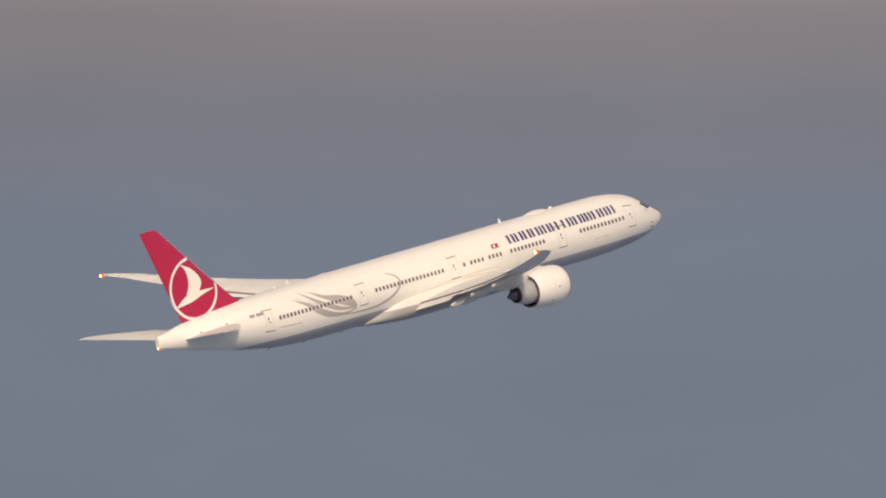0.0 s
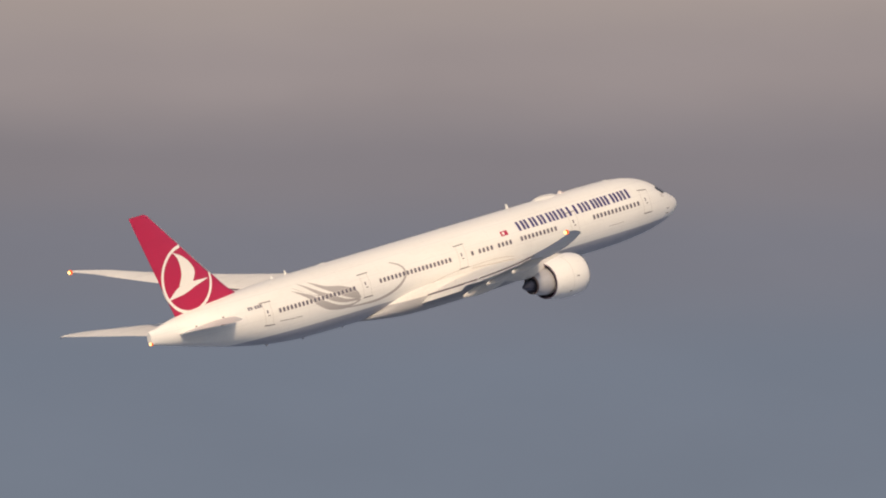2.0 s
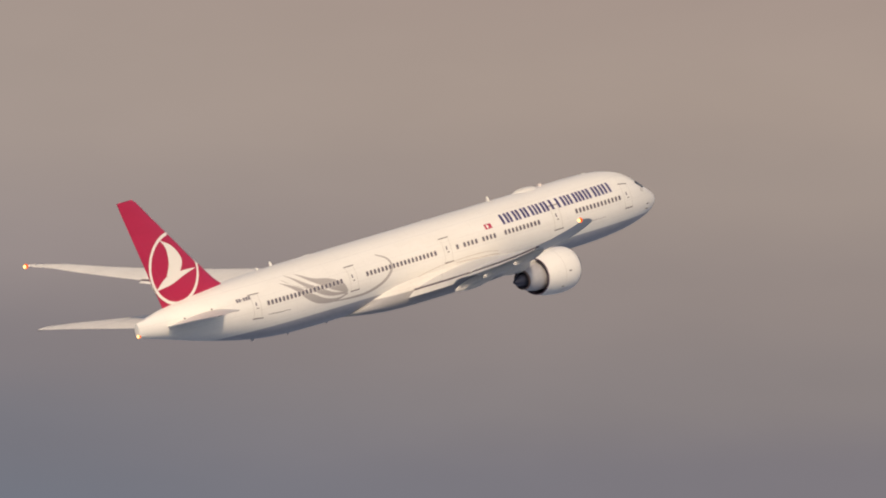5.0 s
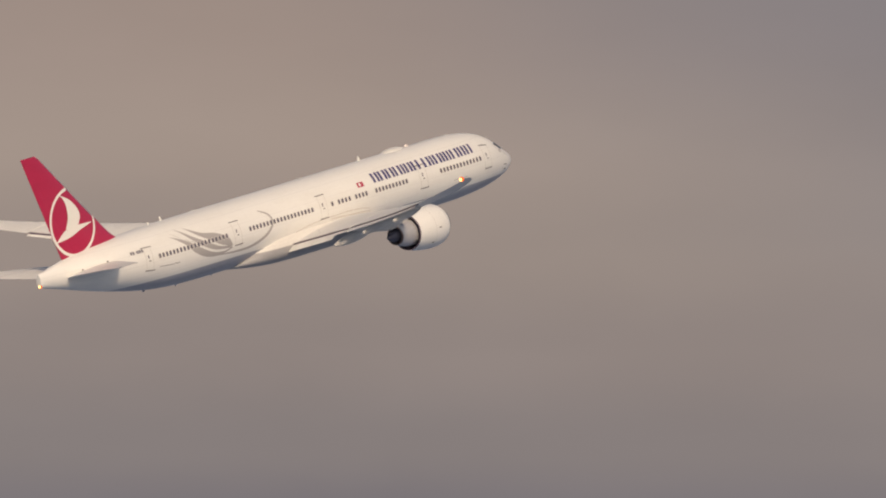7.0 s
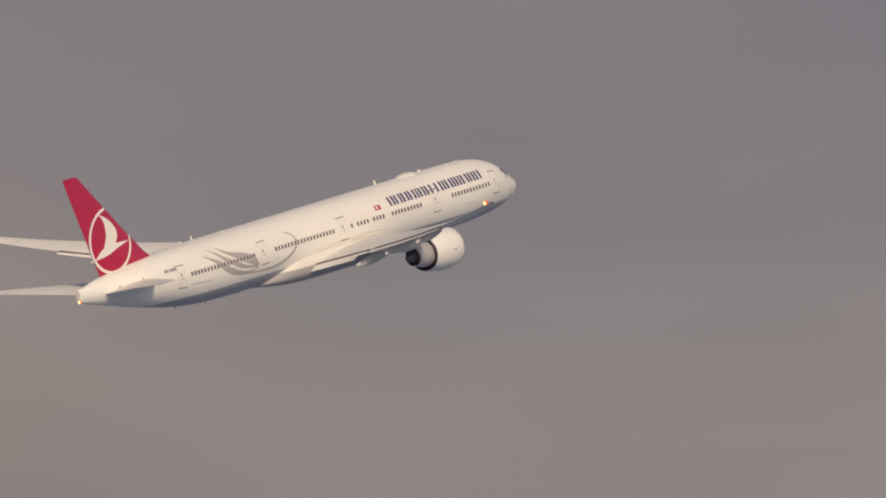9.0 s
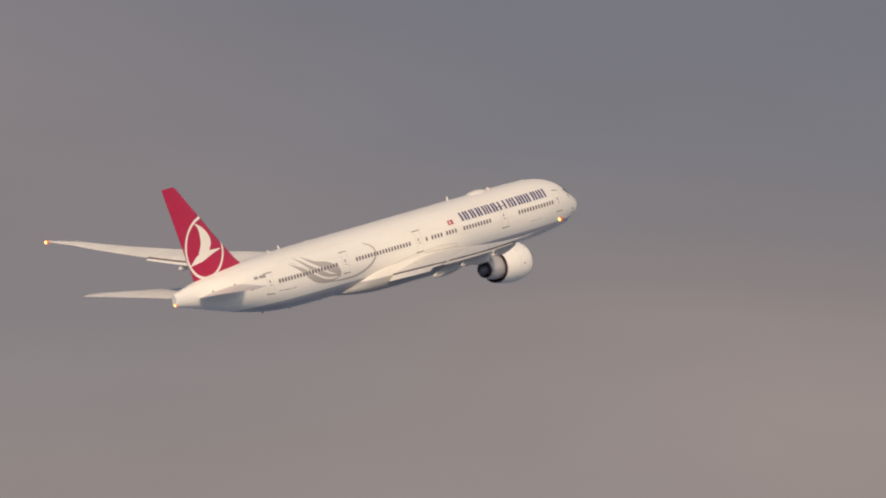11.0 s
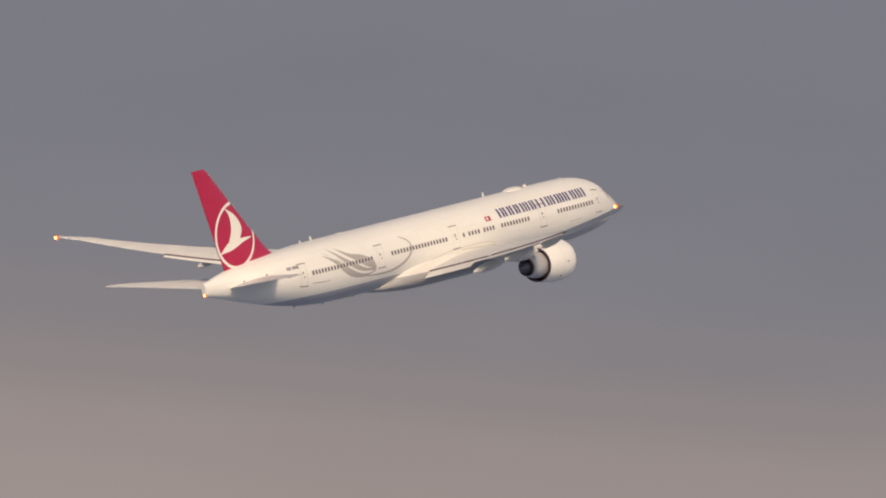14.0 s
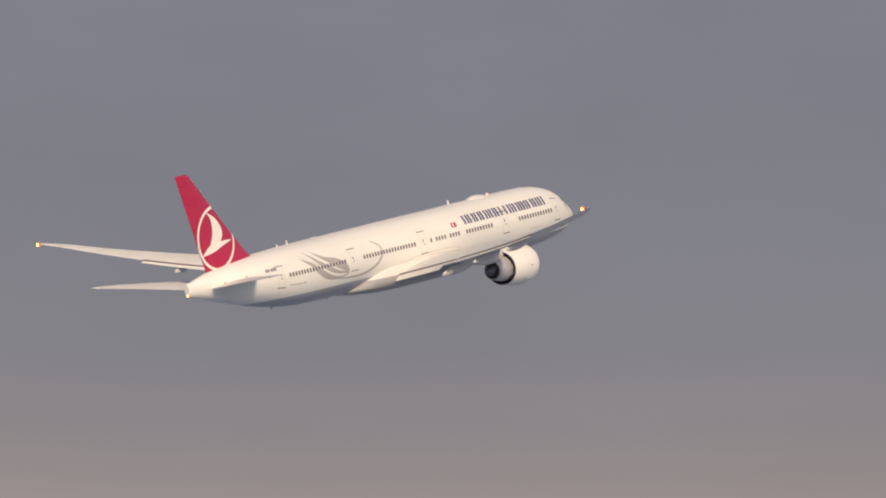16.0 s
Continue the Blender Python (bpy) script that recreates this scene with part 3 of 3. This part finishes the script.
def doors(hull, side):
    for x in DOORS:
        half = 0.53
        d = bar("cabin_door", x - half + 0.05, x + half - 0.05, -10.6, 26.6, hull, WHITE, side=side, out=0.008, n=8)
        for x0, x1, g0, g1, m, nm in ((x - half - 0.03, x - half + 0.02, -11, 27, SEAM, "door_seam"), (x + half - 0.02, x + half + 0.03, -11, 27, SEAM, "door_seam"),
                                      (x - 0.72, x + 0.72, 28.4, 29.9, DARK_MARK, "rain_gutter"), (x - 0.66, x + 0.66, -13.2, -11.6, DARK_MARK, "door_sill")):
            bar(nm, x0, x1, g0, g1, d, m, side=side, out=0.02, n=6)
        bar("door_window", x - 0.17, x - 0.02, 8.5, 14.5, d, GLASS, side=side, out=0.022)
        bar("door_handle", x - 0.12, x + 0.16, 3.6, 5.2, d, DARK_MARK, side=side, out=0.03)


def window_meshes():
    out = []
    for name, w, h, lift, mat in (("cabin_window", 0.14, 0.205, 0.040, GLASS), ("window_frame", 0.185, 0.255, 0.030, RIM)):
        bm = bmesh.new()
        ring = []
        for i in range(16):
            t = math.tau * (i + 0.5) / 16
            c, s = math.cos(t), math.sin(t)
            ring.append(bm.verts.new((w * math.copysign(abs(c) ** 0.55, c), h * math.copysign(abs(s) ** 0.55, s), lift)))
        face = bm.faces.new(ring)
        low = bmesh.ops.extrude_face_region(bm, geom=[face])["geom"]
        bmesh.ops.translate(bm, verts=[v for v in low if isinstance(v, bmesh.types.BMVert)], vec=(0, 0, -0.06))
        bmesh.ops.recalc_face_normals(bm, faces=bm.faces)
        me = bpy.data.meshes.new(name)
        bm.to_mesh(me)
        bm.free()
        me.materials.append(mat)
        out.append(me)
    return out


def windows(hull):
    pane, rim = window_meshes()
    for side in (-1, 1):
        for x0, x1, n in WINDOW_ROWS:
            for i in range(n):
                x = x0 + (x1 - x0) * (i / (n - 1) if n > 1 else 0)
                x, z = inward(x), 0.45
                p = skin_z(x, z, side)
                ahead, above = skin_z(x + 0.1, z, side) - p, skin_z(x, z + 0.1, side) - p
                ahead.normalize(), above.normalize()
                nrm = ahead.cross(above) if side < 0 else above.cross(ahead)
                if nrm.y * side < 0:
                    nrm = -nrm
                right = above.cross(nrm)
                m = Matrix((right, above, nrm)).transposed().to_4x4()
                m.translation = p
                frame_ob = new("window_frame", rim)
                frame_ob.parent, frame_ob.matrix_local = hull, m
                glass = new("cabin_window", pane)
                glass.parent = frame_ob


def cockpit(hull):
    for side in (-1, 1):
        for a, b in (([(34.72, 66), (34.1, 70), (33.45, 74)], [(34.82, 88), (34.2, 88.5), (33.5, 89)]),
                     ([(34.35, 44), (33.75, 47), (33.1, 50)], [(34.68, 63), (34.05, 67), (33.4, 71)]),
                     ([(33.55, 30), (33.0, 34), (32.5, 38)], [(34.2, 42), (33.65, 45), (32.95, 48)])):
            skin_band("cockpit_window", curve(a, 8), curve(b, 8), hull, COCKPIT, out=0.02, side=side)


def aerials(hull):
    for x, h, c in ((13.95, 0.46, 0.45), (-17.3, 0.42, 0.4), (-19.2, 0.26, 0.35)):
        top = glide(BODY, x)[0]
        bm = bmesh.new()
        loft(bm, [[(x + c / 2 - b + lean, u, z) for b, u in foil_sym(c * k, 0.12, 6)] for z, k, lean in ((top - 0.05, 1.0, 0), (top + h * 0.7, 0.75, -0.14), (top + h, 0.5, -0.25))])
        part("blade_aerial", bm, ANTENNA, hull)
    for nm, x0, x1, hw, h in (("satellite_dome", 17.4, 20.9, 0.66, 0.29), ("low_aerial_fairing", -13.0, -11.5, 0.35, 0.09), ("low_aerial_fairing", 27.3, 28.2, 0.2, 0.07), ("beacon_housing", 4.2, 4.7, 0.15, 0.07)):
        bm = bmesh.new()
        rings = []
        for i in range(15):
            s = i / 14
            k = max(0.02, math.sin(math.pi * s) ** 0.5)
            x = x1 + (x0 - x1) * s
            top = glide(BODY, x)[0]
            rings.append([(x, hw * k * math.cos(math.tau * j / 20), top - 0.12 + (h + 0.12) * k * math.sin(math.tau * j / 20)) for j in range(20)])
        loft(bm, rings)
        part(nm, bm, ANTENNA, hull)


def beacon(parent):
    # red anti-collision light on the cabin roof: a turning dome, one narrow sector of which glows
    def dome(a0, a1, r):
        bm = bmesh.new()
        n = 10
        loft(bm, [[(0, 0, 0)] + [(r * math.cos(e) * math.cos(a0 + (a1 - a0) * i / n), r * math.cos(e) * math.sin(a0 + (a1 - a0) * i / n), 1.1 * r * math.sin(e))
                                 for e in (0.0, 0.35, 0.7, 1.05, 1.4)] + [(0, 0, 1.1 * r)] for i in range(n + 1)])
        return bm
    turn = part("beacon", dome(radians(46), radians(314), 0.27), BEACON, parent, "small pale turning beacon dome")
    part("flash_lens", dome(radians(-45), radians(45), 0.26), FLASH, turn, "glowing red flash lens")
    return turn


def belly_aerials(hull):
    for x, h, c in ((21.0, 0.2, 0.4), (-11.0, 0.16, 0.4), (-16.5, 0.16, 0.35), (-21.5, 0.16, 0.5)):
        low = glide(BODY, x)[1]
        bm = bmesh.new()
        loft(bm, [[(x + c / 2 - q + lean, u, z) for q, u in foil_sym(c * k, 0.14, 6)] for z, k, lean in ((low + 0.05, 1.0, 0), (low - h * 0.7, 0.8, -0.1), (low - h, 0.55, -0.2))])
        part("belly_aerial", bm, CORE, hull)
    # pitot probes beside the nose
    for side in (-1, 1):
        for z in (-0.9, -1.35):
            p = skin_z(33.6, z, side)
            bm = bmesh.new()
            bmesh.ops.create_cone(bm, cap_ends=True, segments=8, radius1=0.035, radius2=0.02, depth=0.32)
            probe = part("pitot_probe", bm, DARK_MARK, hull)
            probe.matrix_local = Matrix.Translation(p + Vector((0.06, side * 0.06, 0))) @ pose(0, 0, 0, 0, 90, 0)


def tube(bm, profile, n=56):
    """A body of revolution about x from (station, radius)."""
    loft(bm, [[(x, r * math.cos(math.tau * i / n), r * math.sin(math.tau * i / n)) for i in range(n)] for x, r in profile], caps=(False, False))


def engine(parent, side):
    hub = Vector((0, side * 9.78, -3.03))
    bm = bmesh.new()
    outer = [(11.32, 1.72), (11.18, 1.84), (10.9, 1.95), (10.4, 2.03), (9.7, 2.06), (8.8, 2.02), (7.7, 1.88), (6.75, 1.67)]
    inner = [(6.75, 1.61), (7.3, 1.60), (8.2, 1.60)]
    tube(bm, outer + inner)
    cowl = part("engine_cowl", bm, COWL, parent, "glossy white round engine cowl")
    cowl.location = hub
    bm = bmesh.new()
    tube(bm, [(11.16, 1.855), (11.31, 1.78), (11.40, 1.67), (11.34, 1.56), (11.0, 1.50)])
    part("intake_lip", bm, LIP, cowl)
    bm = bmesh.new()
    tube(bm, [(11.02, 1.505), (10.3, 1.56), (8.2, 1.595)])
    part("intake_duct", bm, DUCT_AND_SHADE, cowl)
    bm = bmesh.new()
    for i in range(22):
        t = math.tau * i / 22
        rows = []
        for k in range(5):
            r = 0.4 + 1.16 * k / 4
            tw = radians(30 + 30 * k / 4)
            rows.append([bm.verts.new((9.9 + s * 0.26 * math.cos(tw), r * math.cos(t + s * 0.26 * math.sin(tw) / r), r * math.sin(t + s * 0.26 * math.sin(tw) / r))) for s in (-1, 1)])
        for a, b in zip(rows, rows[1:]):
            bm.faces.new((a[0], a[1], b[1], b[0]))
    part("fan", bm, FAN, cowl)
    bm = bmesh.new()
    tube(bm, [(6.80, 1.688), (6.72, 1.672), (6.70, 1.63), (6.74, 1.595), (8.2, 1.585)])
    part("nozzle_dark_ring", bm, DUCT_AND_SHADE, cowl, "dark ring inside the fan nozzle and on its trailing lip")
    bm = bmesh.new()
    tube(bm, [(10.8, 0.01), (10.6, 0.16), (10.1, 0.38), (9.7, 0.44)])
    part("spinner", bm, DUCT_AND_SHADE, cowl)
    bm = bmesh.new()
    tube(bm, [(8.3, 1.60), (8.25, 0.6)])
    part("fan_stator", bm, DUCT_AND_SHADE, cowl)
    bm = bmesh.new()
    tube(bm, [(8.2, 1.14), (7.4, 1.27), (6.7, 1.28), (6.1, 1.19), (5.5, 1.03), (5.0, 0.86), (5.0, 0.80), (5.6, 0.82)])
    core = part("core_cowl", bm, CORE, parent, "dull metal tapered core cowl")
    core.location = hub
    bm = bmesh.new()
    tube(bm, [(5.6, 0.80), (5.58, 0.3)])
    part("turbine_face", bm, DUCT_AND_SHADE, core)
    bm = bmesh.new()
    tube(bm, [(5.7, 0.56), (5.0, 0.58), (4.5, 0.48), (4.1, 0.30), (3.72, 0.07), (3.68, 0.005)])
    part("exhaust_plug", bm, HOT, core, "burnt dark exhaust cone")
    bm = bmesh.new()
    tube(bm, [(5.35, 0.93), (4.9, 0.86), (4.9, 0.80), (5.3, 0.82)])
    part("nozzle_ring", bm, SCORCHED, core, "scorched brown nozzle ring")
    # one strake on the side towards the hull
    bm = bmesh.new()
    t0 = radians(90 + 34 * side)
    pts = [(9.9, 2.04), (9.0, 2.02), (8.1, 1.92)]
    loft(bm, [[(x + dx, (r + lift) * math.cos(t0) + w * math.sin(t0), (r + lift) * math.sin(t0) - w * math.cos(t0)) for lift, w, dx in ((-0.03, 0.025, 0), (k, 0.012, -0.1), (k, -0.012, -0.1), (-0.03, -0.025, 0))] for (x, r), k in zip(pts, (0.02, 0.22, 0.24))])
    part("cowl_strake", bm, COWL, cowl)
    for ang, x in ((182, 9.4), (222, 8.6)):
        bm = bmesh.new()
        t0, rr = radians(ang if side < 0 else 180 - ang), 2.05 if x > 9 else 2.01
        ring = [bm.verts.new((x + dx, (rr + 0.012) * math.cos(t0 + da), (rr + 0.012) * math.sin(t0 + da))) for dx, da in ((-0.16, -0.025), (0.16, -0.025), (0.16, 0.025), (-0.16, 0.025))]
        bm.faces.new(ring)
        part("cowl_latch", bm, DARK_MARK, cowl)
    bm = bmesh.new()
    tube(bm, [(8.86, 2.030), (8.82, 2.029)])
    part("cowl_seam", bm, SEAM, cowl)
    # pylon
    bm = bmesh.new()
    rings = []
    y = 9.78
    for x, low, top, w in ((9.9, -1.25, -1.0, 0.12), (8.8, -1.5, -0.72, 0.28), (7.0, -1.9, -0.6, 0.38), (5.3, -2.35, -0.7, 0.42), (3.6, -2.3, -0.8, 0.42), (1.6, -2.0, -0.85, 0.34), (0.0, -1.65, -0.9, 0.2), (-1.2, -1.4, -1.0, 0.06)):
        rings.append([(x, side * y + w * c, (low + top) / 2 + (top - low) / 2 * s) for c, s in ((math.copysign(abs(math.cos(t)) ** 0.6, math.cos(t)), math.copysign(abs(math.sin(t)) ** 0.6, math.sin(t))) for t in (math.tau * i / 20 for i in range(20)))])
    loft(bm, rings)
    part("engine_pylon", bm, PYLON, parent)


def tail_light(hull):
    # small lamp, and a larger glowing ball standing for the halo round it
    for r, m, nm in ((0.13, LIGHT, "position_light"), (0.19, HALO, "light_halo")):
        bm = bmesh.new()
        bmesh.ops.create_uvsphere(bm, u_segments=14, v_segments=8, radius=r)
        ob = part(nm, bm, m, hull)
        ob.location = (-36.9 + (0.0 if r < 0.15 else 0.12), -0.05, 0.44)
    bm = bmesh.new()
    bmesh.ops.create_uvsphere(bm, u_segments=14, v_segments=8, radius=0.2)
    ob = part("exhaust_port", bm, HOT, hull)
    ob.location, ob.scale = (-36.72, 0.0, 1.05), (0.7, 0.5, 1.0)


# ---- setting ----
def setting():
    bm = bmesh.new()
    n = 40
    ring = [bm.verts.new((30000 * math.cos(math.tau * i / n), 30000 * math.sin(math.tau * i / n), 0)) for i in range(n)]
    bm.faces.new(ring)
    g = part("ground", bm, ground_material(), None, smooth=False)
    tagged(g, "flat unseen blue-grey ground tinted to bounce cool light", "ground", kind="structure")
    bm = bmesh.new()
    rows = []
    for z in np.linspace(-5, 1150, 12):
        rows.append([bm.verts.new((SKY_R * math.cos(radians(d)), SKY_R * math.sin(radians(d)), z)) for d in np.arange(70, 110.1, 1.0)])
    for a, b in zip(rows, rows[1:]):
        for i in range(len(a) - 1):
            bm.faces.new((a[i], a[i + 1], b[i + 1], b[i]))
    s = part("backdrop", bm, cloud_material(), None)
    tagged(s, "hazy grey and brownish evening cloud layers far away", "sky", kind="structure")


setting()

# ---- the airliner ----
airliner = new("airliner")
airliner.empty_display_size = 5
tagged(airliner, "white twin-engine airliner with red tail fin climbing in flight", "airplane")
hull = fuselage(airliner)
belly_fairing(airliner)
for side in (-1, 1):
    wing(airliner, side)
    tailplane(airliner, side)
    engine(airliner, side)
tail_fin = fin(airliner)
fin_emblem(tail_fin)
tail_light(hull)
aerials(hull)
belly_aerials(hull)
roof_beacon = beacon(airliner)
cockpit(hull)
feather_emblem(hull)
title_bars(hull)
small_markings(hull)
root_seams(hull)
for side in (-1, 1):
    doors(airliner, side)
windows(airliner)

# ---- flight ----
PLANE_ROWS = [
    (0.00, -389.47, 3231.32, 246.42, 0.953, -14.687, 50.762),
    (0.50, -354.31, 3217.28, 249.19, 0.817, -14.787, 51.051),
    (1.00, -312.80, 3149.66, 247.56, 0.512, -14.844, 50.936),
    (1.50, -269.70, 3057.07, 243.65, 0.086, -14.844, 50.924),
    (2.00, -227.95, 2961.77, 239.20, -0.208, -14.787, 50.926),
    (2.50, -188.87, 2876.67, 235.25, -0.306, -14.754, 50.843),
    (3.00, -152.55, 2804.82, 232.11, -0.453, -14.703, 50.790),
    (3.50, -119.36, 2759.59, 230.95, -0.678, -14.684, 50.815),
    (3.70, -106.85, 2750.14, 231.16, -0.737, -14.665, 50.826),
    (4.20, -77.20, 2754.64, 233.96, -0.750, -14.587, 50.860),
    (4.75, -45.98, 2791.85, 239.70, -0.618, -14.505, 50.902),
    (5.30, -15.22, 2843.89, 246.69, -0.438, -14.440, 50.923),
    (5.80, 12.48, 2887.61, 252.73, -0.323, -14.406, 50.904),
    (6.00, 23.40, 2900.71, 254.76, -0.309, -14.411, 50.884),
    (6.50, 50.09, 2928.99, 259.41, -0.305, -14.458, 50.854),
    (7.00, 75.80, 2955.25, 263.85, -0.232, -14.429, 50.817),
    (7.50, 100.51, 2982.96, 268.40, -0.114, -14.376, 50.757),
    (8.00, 124.26, 3013.42, 273.14, 0.021, -14.304, 50.723),
    (8.50, 146.84, 3042.26, 277.70, 0.141, -14.270, 50.707),
    (9.00, 168.37, 3072.09, 282.31, 0.120, -14.237, 50.759),
    (9.50, 188.82, 3101.74, 286.86, 0.107, -14.211, 50.785),
    (9.70, 196.84, 3115.70, 288.88, 0.142, -14.181, 50.764),
    (10.20, 217.13, 3163.42, 295.05, 0.384, -14.027, 50.720),
    (10.75, 238.96, 3220.53, 302.26, 0.763, -13.762, 50.707),
    (11.30, 258.77, 3260.34, 307.81, 1.060, -13.464, 50.760),
    (11.80, 273.38, 3262.35, 309.60, 1.088, -13.215, 50.886),
    (12.00, 277.92, 3250.04, 309.07, 1.001, -13.131, 50.962),
    (12.50, 287.11, 3200.48, 305.87, 0.590, -12.924, 51.181),
    (13.00, 293.21, 3124.38, 300.03, 0.418, -12.709, 51.157),
    (13.50, 298.34, 3043.94, 293.66, 0.295, -12.518, 51.060),
    (14.00, 310.42, 3033.78, 293.95, 0.300, -12.372, 51.106),
    (14.50, 326.83, 3057.73, 297.50, 0.375, -12.222, 51.169),
    (15.00, 345.18, 3086.43, 301.50, 0.216, -12.154, 51.162),
    (15.50, 365.57, 3116.34, 305.61, -0.108, -12.080, 51.105),
    (16.00, 388.03, 3143.43, 309.47, -0.257, -12.111, 51.002),
]


# the beacon's glowing sector points ahead, away from the watcher, but for one sweep round
BEACON_ROWS = [(0.0, 40), (15.30, 40), (15.367, 110), (15.433, 180), (15.5, 230), (15.567, 280), (15.633, 340), (15.70, 400), (16.0, 400)]


def motions():
    walk(airliner, [(t, pose(x, y, z, rx, ry, rz)) for t, x, y, z, rx, ry, rz in PLANE_ROWS])
    walk(roof_beacon, [(t, pose(21.4, 0, 3.06, 0, 0, a)) for t, a in BEACON_ROWS])


motions()
